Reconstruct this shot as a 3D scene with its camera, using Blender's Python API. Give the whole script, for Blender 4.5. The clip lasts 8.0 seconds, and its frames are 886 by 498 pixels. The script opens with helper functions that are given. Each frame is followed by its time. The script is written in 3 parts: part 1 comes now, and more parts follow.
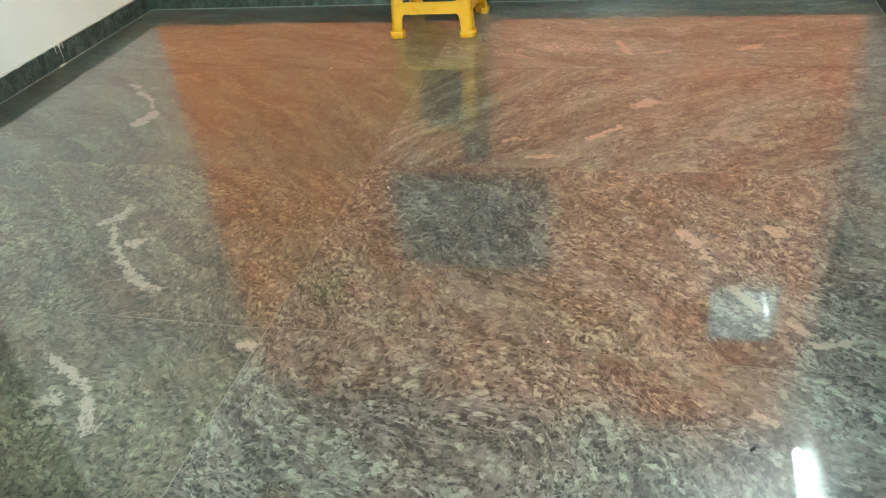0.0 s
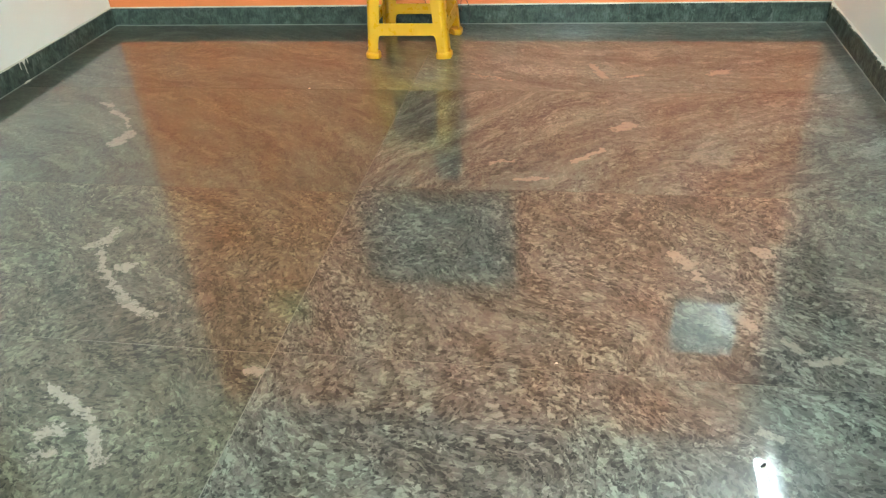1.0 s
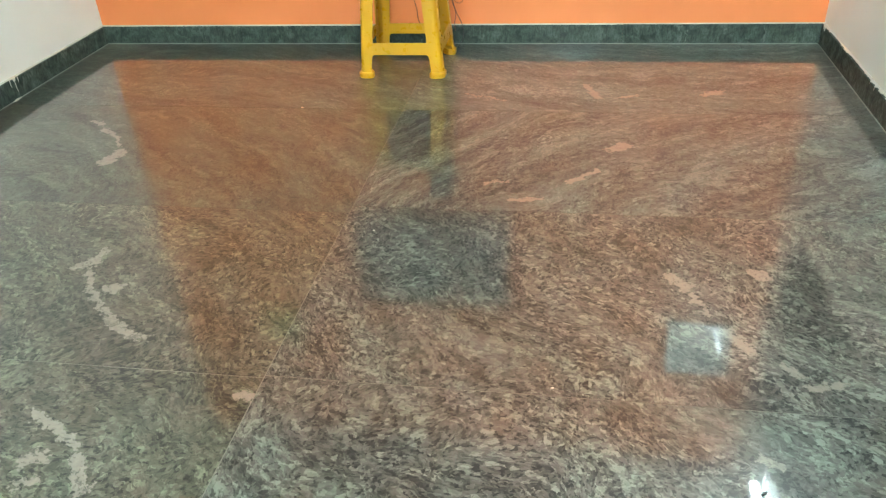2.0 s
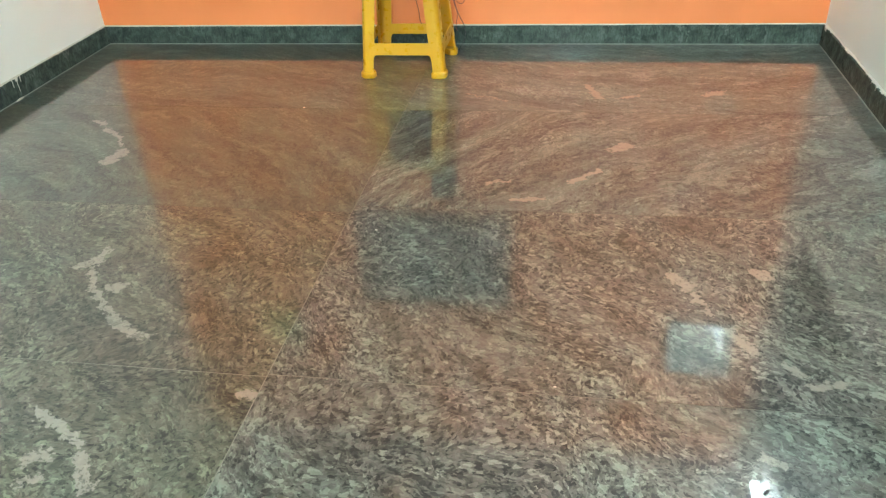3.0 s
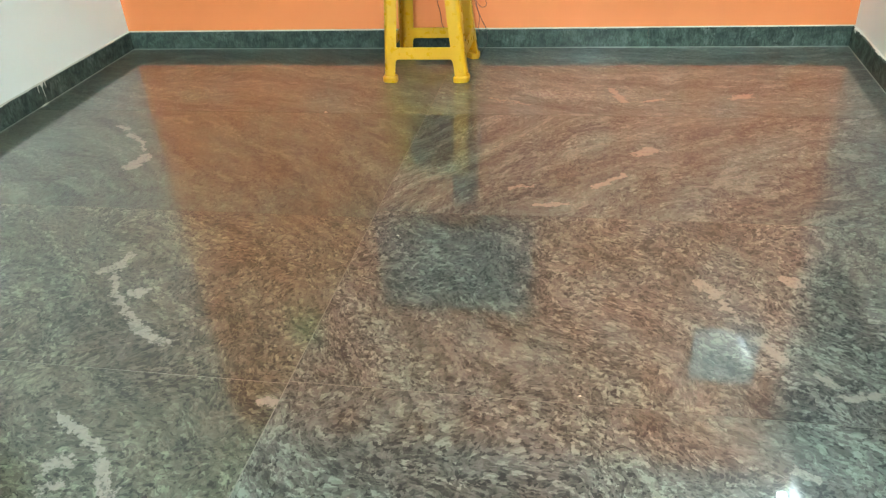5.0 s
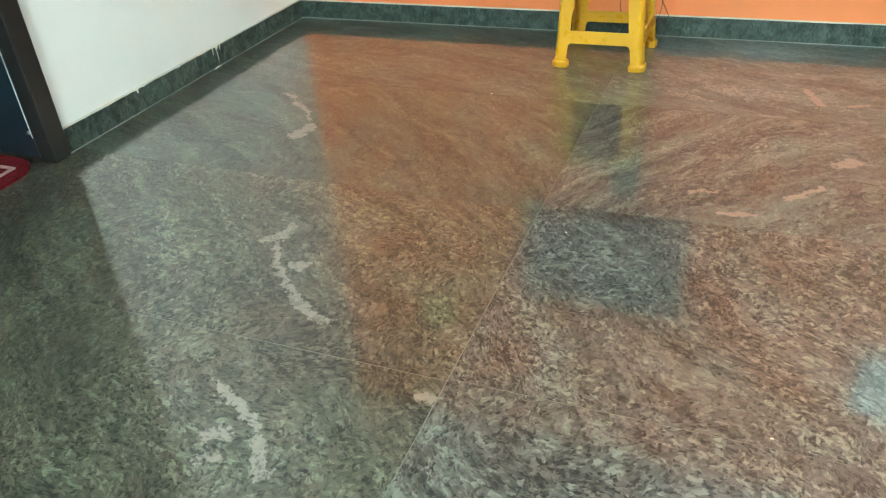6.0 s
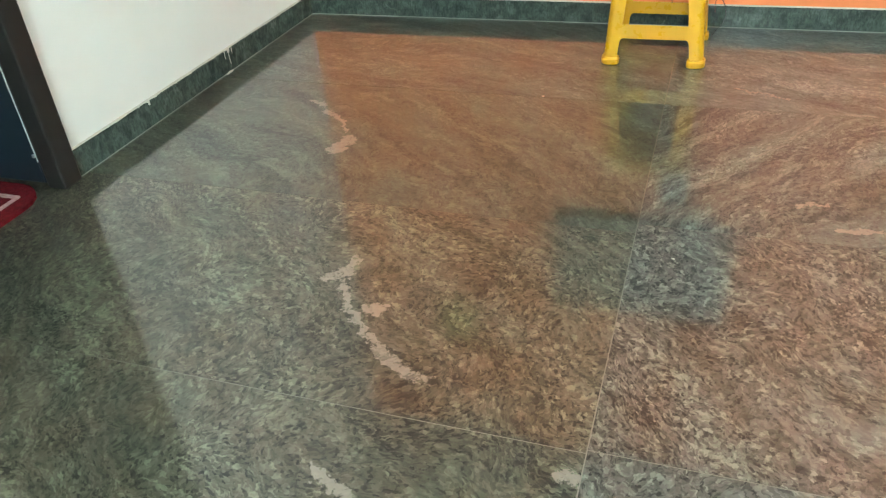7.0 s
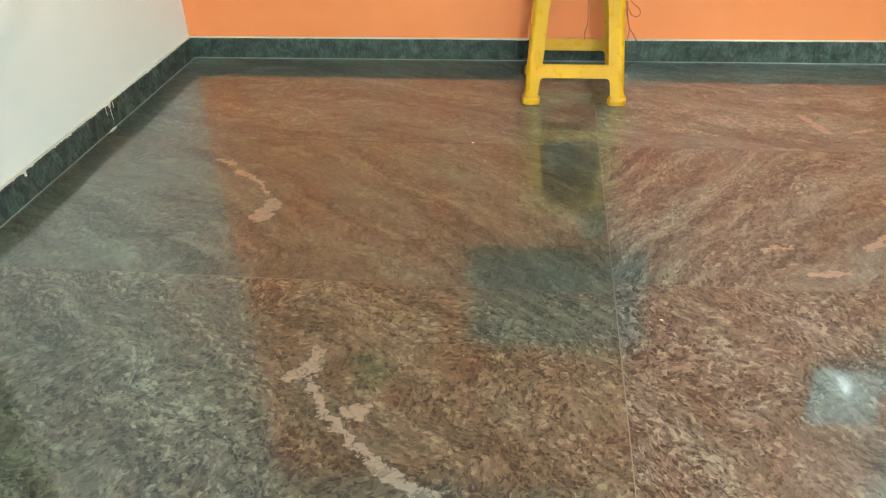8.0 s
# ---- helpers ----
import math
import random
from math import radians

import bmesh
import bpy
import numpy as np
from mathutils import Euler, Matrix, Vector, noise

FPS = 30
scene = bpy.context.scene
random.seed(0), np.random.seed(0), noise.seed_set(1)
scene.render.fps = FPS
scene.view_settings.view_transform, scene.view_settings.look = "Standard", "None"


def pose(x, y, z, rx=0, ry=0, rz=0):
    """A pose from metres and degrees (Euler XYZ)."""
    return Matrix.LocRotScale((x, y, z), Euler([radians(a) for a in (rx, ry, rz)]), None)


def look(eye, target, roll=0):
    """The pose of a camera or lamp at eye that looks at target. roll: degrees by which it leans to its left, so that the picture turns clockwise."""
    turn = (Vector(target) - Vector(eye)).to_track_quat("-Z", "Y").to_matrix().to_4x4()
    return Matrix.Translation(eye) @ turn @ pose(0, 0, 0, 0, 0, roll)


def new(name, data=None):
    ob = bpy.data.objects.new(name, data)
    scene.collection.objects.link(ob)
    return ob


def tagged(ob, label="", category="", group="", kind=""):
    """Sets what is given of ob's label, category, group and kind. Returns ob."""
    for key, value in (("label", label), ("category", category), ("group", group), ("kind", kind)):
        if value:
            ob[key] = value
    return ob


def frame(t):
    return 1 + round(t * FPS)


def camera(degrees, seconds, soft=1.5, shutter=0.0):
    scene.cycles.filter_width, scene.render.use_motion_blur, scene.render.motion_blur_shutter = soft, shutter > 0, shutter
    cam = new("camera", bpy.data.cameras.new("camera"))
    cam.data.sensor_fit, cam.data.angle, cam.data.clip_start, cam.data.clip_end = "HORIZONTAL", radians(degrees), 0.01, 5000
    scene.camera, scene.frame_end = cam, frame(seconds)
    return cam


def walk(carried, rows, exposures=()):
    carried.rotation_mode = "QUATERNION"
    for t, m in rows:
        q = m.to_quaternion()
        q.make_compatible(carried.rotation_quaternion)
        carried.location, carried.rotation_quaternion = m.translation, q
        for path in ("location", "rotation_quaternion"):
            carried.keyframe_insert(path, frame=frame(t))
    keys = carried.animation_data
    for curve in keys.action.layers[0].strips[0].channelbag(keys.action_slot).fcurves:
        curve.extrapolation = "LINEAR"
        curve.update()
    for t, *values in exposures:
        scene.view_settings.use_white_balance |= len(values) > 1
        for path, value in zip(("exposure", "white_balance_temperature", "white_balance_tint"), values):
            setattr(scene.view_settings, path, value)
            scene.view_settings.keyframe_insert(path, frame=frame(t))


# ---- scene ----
cam = camera(59.4, 8.0, 1.3)
PATH = [
    (0, (0.046, 0.193, 1.12), (-0.433, 1.776, -0.004), -6.5),
    (0.5, (-0.066, 0.137, 1.142), (-0.426, 1.747, 0.011), -4.9),
    (1, (-0.09, 0.158, 1.166), (-0.429, 1.788, 0.059), -4.0),
    (1.5, (-0.095, 0.186, 1.163), (-0.417, 1.842, 0.088), -3.5),
    (3, (-0.104, 0.178, 1.159), (-0.426, 1.838, 0.091), -3.4),
    (3.5, (-0.105, 0.179, 1.162), (-0.429, 1.841, 0.096), -3.4),
    (4, (-0.107, 0.18, 1.161), (-0.43, 1.845, 0.101), -3.4),
    (5.3, (-0.121, 0.221, 1.15), (-0.556, 1.866, 0.098), -5.2),
    (5.5, (-0.134, 0.241, 1.151), (-0.662, 1.86, 0.101), -5.8),
    (6, (-0.26, 0.284, 1.126), (-0.932, 1.829, 0.048), -4.3),
    (6.5, (-0.471, 0.332, 1.114), (-1.17, 1.858, 0.027), -4.5),
    (7, (-0.642, 0.45, 1.099), (-1.233, 2.005, -0.012), -4.7),
    (7.5, (-0.821, 0.604, 1.118), (-1.321, 2.211, 0.036), -4.6),
    (8, (-0.957, 0.619, 1.116), (-1.195, 2.282, 0.03), -2.2),
]
EXPOSURE = 1.36
TINTS = [(0.0, 6250, 8), (1.5, 6130, 7), (4.0, 6000, 6), (5.4, 5900, 4), (6.5, 5850, 5), (7.2, 6200, 9), (8.0, 6300, 8)]
walk(cam, [(t, look(eye, target, roll)) for t, eye, target, roll in PATH], [(t, EXPOSURE, k, g) for t, k, g in TINTS])

# ---- world and light -------------------------------------------------------
world = bpy.data.worlds.new("night")
scene.world = world
world.use_nodes = True
world.node_tree.nodes["Background"].inputs[0].default_value = (0.012, 0.017, 0.024, 1)
world.node_tree.nodes["Background"].inputs[1].default_value = 0.3
TUBE_POWER, BULB_POWER = 50.0, 755.0

# plan of the room, in metres
XL, XR, YN, YS, ZC = -2.496, 0.962, 3.806, -2.75, 2.68
WALL = 0.15


# ---- materials ----------------------------------------------------------------
class Mat:
    """A small wrapper round a node material."""

    def __init__(self, name, colour=(0.5, 0.5, 0.5), rough=0.5, metal=0.0, spec=0.5, ior=1.5):
        self.m = bpy.data.materials.new(name)
        self.m.use_nodes = True
        self.t = self.m.node_tree
        self.b = self.t.nodes["Principled BSDF"]
        self.set("Base Color", (*colour, 1))
        self.set("Roughness", rough)
        self.set("Metallic", metal)
        self.set("Specular IOR Level", spec)
        self.set("IOR", ior)

    def set(self, key, value):
        self.b.inputs[key].default_value = value

    def node(self, kind, **props):
        n = self.t.nodes.new(kind)
        for k, v in props.items():
            setattr(n, k, v)
        return n

    def link(self, a, b):
        self.t.links.new(a, b)

    def coords(self, which="Object"):
        return self.node("ShaderNodeTexCoord").outputs[which]

    def noise(self, vec, scale, detail=3.0, rough=0.5, distort=0.0):
        n = self.node("ShaderNodeTexNoise")
        n.inputs["Scale"].default_value = scale
        n.inputs["Detail"].default_value = detail
        n.inputs["Roughness"].default_value = rough
        n.inputs["Distortion"].default_value = distort
        if vec is not None:
            self.link(vec, n.inputs["Vector"])
        return n

    def chips(self, vec, scale):
        """A random value for each crystal."""
        n = self.node("ShaderNodeTexVoronoi")
        n.inputs["Scale"].default_value = scale
        self.link(vec, n.inputs["Vector"])
        split = self.node("ShaderNodeSeparateColor")
        self.link(n.outputs["Color"], split.inputs[0])
        return split.outputs[0]

    def mapping(self, vec, scale=(1, 1, 1), rot=(0, 0, 0)):
        n = self.node("ShaderNodeMapping")
        n.inputs["Scale"].default_value = scale
        n.inputs["Rotation"].default_value = rot
        self.link(vec, n.inputs["Vector"])
        return n.outputs[0]

    def ramp(self, fac, stops):
        n = self.node("ShaderNodeValToRGB")
        el = n.color_ramp.elements
        while len(el) < len(stops):
            el.new(0.5)
        for e, (p, c) in zip(el, stops):
            e.position = p
            e.color = (*c, 1) if not isinstance(c, float) else (c, c, c, 1)
        self.link(fac, n.inputs[0])
        return n.outputs[0]

    def mix(self, fac, a, b, blend="MIX"):
        n = self.node("ShaderNodeMix", data_type="RGBA", blend_type=blend)
        for value, slot in ((fac, n.inputs[0]), (a, n.inputs[6]), (b, n.inputs[7])):
            if isinstance(value, (int, float)):
                slot.default_value = value
            elif isinstance(value, tuple):
                slot.default_value = (*value, 1)
            else:
                self.link(value, slot)
        return n.outputs[2]

    def math(self, op, a, b=0.0, c=None):
        n = self.node("ShaderNodeMath", operation=op)
        for value, slot in ((a, n.inputs[0]), (b, n.inputs[1]), (c, n.inputs[2])):
            if value is None:
                continue
            if isinstance(value, (int, float)):
                slot.default_value = value
            else:
                self.link(value, slot)
        return n.outputs[0]

    def vmath(self, op, a, b):
        n = self.node("ShaderNodeVectorMath", operation=op)
        for value, slot in ((a, n.inputs[0]), (b, n.inputs[1])):
            if isinstance(value, tuple):
                slot.default_value = value
            else:
                self.link(value, slot)
        return n

    def bump(self, height, strength, dist):
        n = self.node("ShaderNodeBump")
        n.inputs["Strength"].default_value = strength
        n.inputs["Distance"].default_value = dist
        self.link(height, n.inputs["Height"])
        self.link(n.outputs[0], self.b.inputs["Normal"])


def paint_material(name, colour, dark, rough=0.55):
    """Roller-painted plaster with faint patches and smears."""
    m = Mat(name, colour, rough)
    c = m.coords()
    big = m.noise(c, 1.1, 4, 0.55)
    col = m.mix(m.ramp(big.outputs[0], [(0.35, 0.0), (0.7, 1.0)]), colour, dark)
    m.link(col, m.b.inputs["Base Color"])
    fine = m.noise(c, 220, 3, 0.6)
    slow = m.noise(c, 6, 3, 0.5)
    m.bump(m.math("ADD", m.math("MULTIPLY", fine.outputs[0], 0.3), slow.outputs[0]), 0.25, 0.004)
    return m.m


# pale quartz veins in the granite: x0, y0, x1, y1, radius
VEINS_LEFT = [
    (-1.458, 1.812, -1.428, 1.842, 0.021), (-1.432, 1.850, -1.428, 1.895, 0.010), (-1.418, 1.800, -1.365, 1.704, 0.009), (-1.365, 1.704, -1.300, 1.640, 0.011),
    (-1.300, 1.640, -1.240, 1.590, 0.007), (-1.240, 1.590, -1.174, 1.542, 0.014), (-1.159, 1.528, -1.112, 1.524, 0.011), (-1.314, 1.716, -1.290, 1.726, 0.017),
    (-1.750, 2.458, -1.732, 2.545, 0.026), (-1.770, 2.600, -1.812, 2.668, 0.008), (-1.812, 2.668, -1.913, 2.740, 0.010), (-1.935, 2.785, -2.000, 2.815, 0.010),
    (-1.243, 1.254, -1.210, 1.247, 0.010), (-1.200, 1.240, -1.083, 1.170, 0.011), (-1.062, 1.140, -1.010, 1.066, 0.014),
    (-1.169, 1.129, -1.141, 1.139, 0.017), (-1.153, 1.067, -1.112, 1.079, 0.010), (-0.800, 1.357, -0.775, 1.356, 0.010),
]
VEINS_RIGHT = [
    (-0.065, 3.264, -0.015, 3.122, 0.014), (0.079, 3.131, 0.124, 3.150, 0.012), (0.400, 3.170, 0.446, 3.195, 0.020),
    (0.025, 2.652, 0.074, 2.691, 0.022), (-0.107, 2.403, -0.016, 2.497, 0.011), (-0.287, 2.279, -0.191, 2.285, 0.008),
    (-0.372, 2.380, -0.305, 2.404, 0.008), (0.159, 1.893, 0.190, 1.857, 0.019), (0.200, 1.821, 0.238, 1.748, 0.010),
    (0.369, 1.936, 0.393, 1.912, 0.018), (0.262, 1.688, 0.316, 1.606, 0.009), (0.371, 1.576, 0.398, 1.541, 0.008),
    (0.418, 1.503, 0.472, 1.515, 0.013), (0.286, 1.286, 0.306, 1.278, 0.012), (-0.548, 3.156, -0.380, 3.080, 0.004),
]


def granite_material(name, veins, crisp=1.0, swirl=1.0, stone_haze=(1.0, 1.0, 1.0), clots=0.5):
    """Polished multicolour granite: jagged crystals in bands that run along the 'flow' map, pale quartz veins, a waxed shine."""
    m = Mat(name, rough=0.3, spec=0.33, ior=1.5)
    m.set("Coat Weight", 1.0)
    m.set("Coat IOR", 1.74)
    flow = m.node("ShaderNodeUVMap", uv_map="flow").outputs[0]
    place = m.coords("Object")
    rnd = m.node("ShaderNodeObjectInfo").outputs["Random"]
    off = m.node("ShaderNodeCombineXYZ")
    m.link(m.math("MULTIPLY", rnd, 37.0), off.inputs[2])
    base = m.vmath("ADD", flow, off.outputs[0]).outputs[0]

    def shake(vec, scale, detail, amount):
        n = m.noise(vec, scale, detail, 0.55)
        return m.vmath("MULTIPLY", m.vmath("SUBTRACT", n.outputs["Color"], (0.5, 0.5, 0.5)).outputs[0], (amount, amount, 0.0)).outputs[0]
    # the grain wavers a little on its way, and the crystals have torn edges
    grain = m.vmath("ADD", base, shake(base, 6, 3, 0.09)).outputs[0]
    torn = m.vmath("ADD", grain, shake(base, 110, 3, 0.014)).outputs[0]
    large = m.chips(m.mapping(torn, (0.75, 1, 1)), 100)
    small = m.chips(m.mapping(torn, (0.85, 1, 1)), 185)
    bands = m.noise(m.mapping(grain, (0.17, 1, 1)), 11, 5, 0.6, 0.3).outputs[0]
    cloud = m.noise(m.mapping(torn, (0.42, 1, 1)), 30, 4, 0.6, 0.5).outputs[0]
    hair = m.noise(m.mapping(torn, (0.6, 1, 1)), 95, 3, 0.6).outputs[0]
    # in some stretches the crystals stand out, in others they melt together
    stretches = m.ramp(m.noise(m.mapping(grain, (0.3, 1, 1)), 6, 3, 0.55).outputs[0], [(0.34, 0.5), (0.58, 1.0)])

    def share(value, amount):
        return m.math("MULTIPLY", m.math("SUBTRACT", value, 0.5), amount)
    chips = m.math("MULTIPLY", m.math("ADD", share(large, 0.38 * crisp), share(small, 0.38 * crisp)), stretches)
    s = m.math("ADD", m.math("ADD", chips, share(bands, 0.90 * swirl)), m.math("ADD", share(cloud, 0.55 * swirl), share(hair, 0.12 + 0.28 * crisp)))
    s = m.math("ADD", s, 0.5)
    # thin dark mica flakes and bright feldspar grains
    s = m.math("ADD", s, m.math("MULTIPLY", m.math("MULTIPLY", m.ramp(small, [(0.13, 1.0), (0.17, 0.0)]), stretches), -0.18 * crisp))
    s = m.math("ADD", s, m.math("MULTIPLY", m.math("MULTIPLY", m.ramp(large, [(0.84, 0.0), (0.88, 1.0)]), stretches), 0.13 * crisp))
    col = m.ramp(s, [(0.12, (0.011, 0.011, 0.010)), (0.30, (0.034, 0.032, 0.028)), (0.42, (0.071, 0.064, 0.053)), (0.56, (0.100, 0.090, 0.076)),
                     (0.70, (0.146, 0.132, 0.110)), (0.90, (0.235, 0.215, 0.180))])
    # stretches and single crystals that lean to rose or to grey-green
    lean = m.noise(m.mapping(grain, (0.4, 1, 1)), 5.0, 4, 0.6).outputs[0]
    lean = m.math("ADD", lean, m.math("ADD", share(small, 0.16), share(large, 0.12)))
    col = m.mix(1.0, col, m.ramp(lean, [(0.30, (1.09, 0.955, 0.97)), (0.50, (1.0, 1.0, 1.0)), (0.70, (0.90, 1.03, 1.0))]), "MULTIPLY")
    # slab tone; on the far rows a blue-green haze is put into it
    col = m.mix(1.0, col, stone_haze, "MULTIPLY")
    # pale feldspar clots with torn edges, strewn along the flow
    spots = m.noise(m.mapping(torn, (0.40, 1, 1)), 17, 4, 0.62, 0.4).outputs[0]
    spots = m.math("MULTIPLY", m.ramp(spots, [(0.575, 0.0), (0.635, 1.0)]), clots)
    col = m.mix(spots, col, m.mix(1.0, m.mix(small, (0.135, 0.117, 0.098), (0.215, 0.190, 0.160)), stone_haze, "MULTIPLY"))
    # thin dark threads between the bands
    thread = m.math("ABSOLUTE", m.math("SUBTRACT", m.noise(m.mapping(torn, (0.3, 1, 1)), 14, 4, 0.6).outputs[0], 0.47))
    col = m.mix(m.ramp(thread, [(0.0, 0.5), (0.02, 0.0)]), col, (0.028, 0.026, 0.023))
    # veins
    wp = m.vmath("ADD", place, m.vmath("MULTIPLY", m.vmath("SUBTRACT", m.noise(place, 30, 5, 0.7).outputs["Color"], (0.5, 0.5, 0.5)).outputs[0],
                                      (0.09, 0.09, 0)).outputs[0]).outputs[0]
    wp = m.vmath("MULTIPLY", wp, (1, 1, 0)).outputs[0]
    near = None
    for x0, y0, x1, y1, r in veins:
        d = Vector((x1 - x0, y1 - y0, 0))
        rel = m.vmath("SUBTRACT", wp, (x0, y0, 0)).outputs[0]
        along = m.vmath("DOT_PRODUCT", rel, tuple(d / d.length_squared)).outputs["Value"]
        clamp = m.node("ShaderNodeClamp")
        m.link(along, clamp.inputs[0])
        back = m.node("ShaderNodeVectorMath", operation="SCALE")
        back.inputs[0].default_value = d
        m.link(clamp.outputs[0], back.inputs["Scale"])
        gap = m.vmath("DISTANCE", rel, back.outputs[0]).outputs["Value"]
        q = m.math("DIVIDE", gap, r)
        near = q if near is None else m.math("MINIMUM", near, q)
    vein = m.ramp(m.math("MULTIPLY", near, 0.5), [(0.47, 1.0), (0.60, 0.0)])
    vein = m.math("MULTIPLY", vein, m.ramp(s, [(0.22, 0.45), (0.40, 0.92)]))
    pale = m.mix(m.noise(place, 70, 3).outputs[0], (0.19, 0.168, 0.142), (0.32, 0.287, 0.243))
    col = m.mix(vein, col, pale)
    m.link(col, m.b.inputs["Base Color"])
    smear = m.noise(place, 3.0, 4, 0.6)
    m.link(m.ramp(smear.outputs[0], [(0.3, 0.022), (0.7, 0.048)]), m.b.inputs["Coat Roughness"])
    m.bump(m.noise(place, 5, 2, 0.5).outputs[0], 0.02, 0.003)
    m.link(m.b.inputs["Normal"].links[0].from_socket, m.b.inputs["Coat Normal"])
    return m.m


def marble_material():
    """Dark green polished marble of the skirting."""
    m = Mat("green_marble", rough=0.2, spec=0.06, ior=1.5)
    c = m.coords()
    wave = m.noise(c, 9, 3, 0.6)
    bent = m.vmath("ADD", c, m.vmath("MULTIPLY", m.vmath("SUBTRACT", wave.outputs["Color"], (0.5, 0.5, 0.5)).outputs[0], (0.12, 0.12, 0.12)).outputs[0]).outputs[0]
    cloud = m.noise(m.mapping(bent, (1, 1, 0.75)), 20, 7, 0.72, 0.2)
    col = m.ramp(cloud.outputs[0], [(0.28, (0.024, 0.033, 0.029)), (0.50, (0.058, 0.074, 0.064)), (0.64, (0.094, 0.116, 0.101)), (0.80, (0.16, 0.185, 0.162))])
    # short pale veins that lean across the strip
    lines = m.noise(m.mapping(bent, (1.0, 1.0, 0.4), (0.5, 0.5, 0.0)), 13, 5, 0.68, 0.6)
    col = m.mix(m.ramp(lines.outputs[0], [(0.60, 0.0), (0.70, 0.6)]), col, (0.19, 0.215, 0.19))
    fine = m.noise(m.mapping(c, (1, 1, 0.3)), 130, 4, 0.65)
    col = m.mix(m.ramp(fine.outputs[0], [(0.40, 0.45), (0.52, 0.0)]), col, (0.018, 0.024, 0.021))
    m.link(col, m.b.inputs["Base Color"])
    m.link(m.ramp(m.noise(c, 30, 3).outputs[0], [(0.3, 0.16), (0.7, 0.24)]), m.b.inputs["Roughness"])
    m.bump(m.noise(c, 60, 3).outputs[0], 0.03, 0.001)
    return m.m


def plastic_material(name, colour, rough=0.35, dirt=(0.3, 0.2, 0.02)):
    m = Mat(name, colour, rough)
    c = m.coords()
    n = m.noise(c, 14, 4, 0.6)
    m.link(m.mix(m.ramp(n.outputs[0], [(0.55, 0.0), (0.85, 0.35)]), colour, dirt), m.b.inputs["Base Color"])
    m.link(m.ramp(m.noise(c, 40, 3).outputs[0], [(0.3, rough * 0.8), (0.7, rough * 1.3)]), m.b.inputs["Roughness"])
    m.bump(m.noise(c, 300, 2).outputs[0], 0.06, 0.001)
    return m.m


def wood_material(name, dark, light, rough=0.35):
    m = Mat(name, dark, rough)
    c = m.mapping(m.coords(), (9, 9, 0.7))
    n = m.noise(c, 6, 5, 0.6, 0.8)
    m.link(m.mix(n.outputs[0], dark, light), m.b.inputs["Base Color"])
    m.bump(n.outputs[0], 0.15, 0.002)
    return m.m


def cloth_material(name, colour, other, scale=60, rough=0.95):
    m = Mat(name, colour, rough, spec=0.1)
    c = m.coords()
    n = m.noise(c, scale, 4, 0.7)
    w = m.noise(c, 500, 2, 0.5)
    m.link(m.mix(m.ramp(n.outputs[0], [(0.35, 0.0), (0.68, 1.0)]), colour, other), m.b.inputs["Base Color"])
    m.bump(m.math("ADD", n.outputs[0], w.outputs[0]), 0.7, 0.003)
    return m.m


def glow_material(name, colour, power):
    m = Mat(name, (0.9, 0.9, 0.9), 0.4)
    m.set("Emission Color", (*colour, 1))
    m.set("Emission Strength", power)
    return m.m


WHITE = paint_material("white_wall_paint", (0.86, 0.855, 0.82), (0.82, 0.82, 0.785))
ORANGE = paint_material("orange_wall_paint", (0.80, 0.232, 0.074), (0.76, 0.216, 0.066), 0.5)
CEILING = paint_material("ceiling_paint", (0.80, 0.81, 0.79), (0.76, 0.77, 0.75))
# left slabs darker; far rows' blue-green multipliers put haze into the granite colour
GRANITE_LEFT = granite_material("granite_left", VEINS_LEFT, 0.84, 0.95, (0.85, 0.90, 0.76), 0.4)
GRANITE_RIGHT = granite_material("granite_right", VEINS_RIGHT, 1.0, 1.05, (0.96, 1.03, 1.05), 0.45)
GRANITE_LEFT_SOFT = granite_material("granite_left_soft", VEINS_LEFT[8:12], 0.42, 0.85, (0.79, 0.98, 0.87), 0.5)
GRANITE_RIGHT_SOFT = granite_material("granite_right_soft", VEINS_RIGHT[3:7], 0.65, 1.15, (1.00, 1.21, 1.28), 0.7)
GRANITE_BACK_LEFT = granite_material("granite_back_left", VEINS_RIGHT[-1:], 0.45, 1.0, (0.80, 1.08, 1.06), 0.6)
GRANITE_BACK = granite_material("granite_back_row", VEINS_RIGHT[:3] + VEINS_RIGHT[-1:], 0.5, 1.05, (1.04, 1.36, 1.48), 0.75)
MARBLE = marble_material()
GROUT = paint_material("pale_grout", (0.21, 0.20, 0.17), (0.09, 0.088, 0.075), 0.9)
BEAD = paint_material("dusty_joint", (0.30, 0.31, 0.28), (0.14, 0.15, 0.13), 0.9)
PLASTER = paint_material("plaster_smear", (0.66, 0.62, 0.55), (0.42, 0.40, 0.35), 0.9)
YELLOW = plastic_material("yellow_plastic", (0.63, 0.318, 0.006), 0.30, (0.60, 0.295, 0.006))
BLACK = plastic_material("black_plastic", (0.012, 0.012, 0.013), 0.4, (0.03, 0.03, 0.03))
SCREEN = Mat("dark_screen", (0.006, 0.006, 0.008), 0.12).m
TV_SCREEN = plastic_material("matt_grey_screen", (0.095, 0.110, 0.108), 0.45, (0.08, 0.093, 0.093))
CABLE = plastic_material("cable_sheath", (0.018, 0.014, 0.016), 0.45, (0.04, 0.03, 0.03))
CABLE_RED = plastic_material("cable_maroon", (0.11, 0.02, 0.018), 0.45, (0.08, 0.02, 0.02))
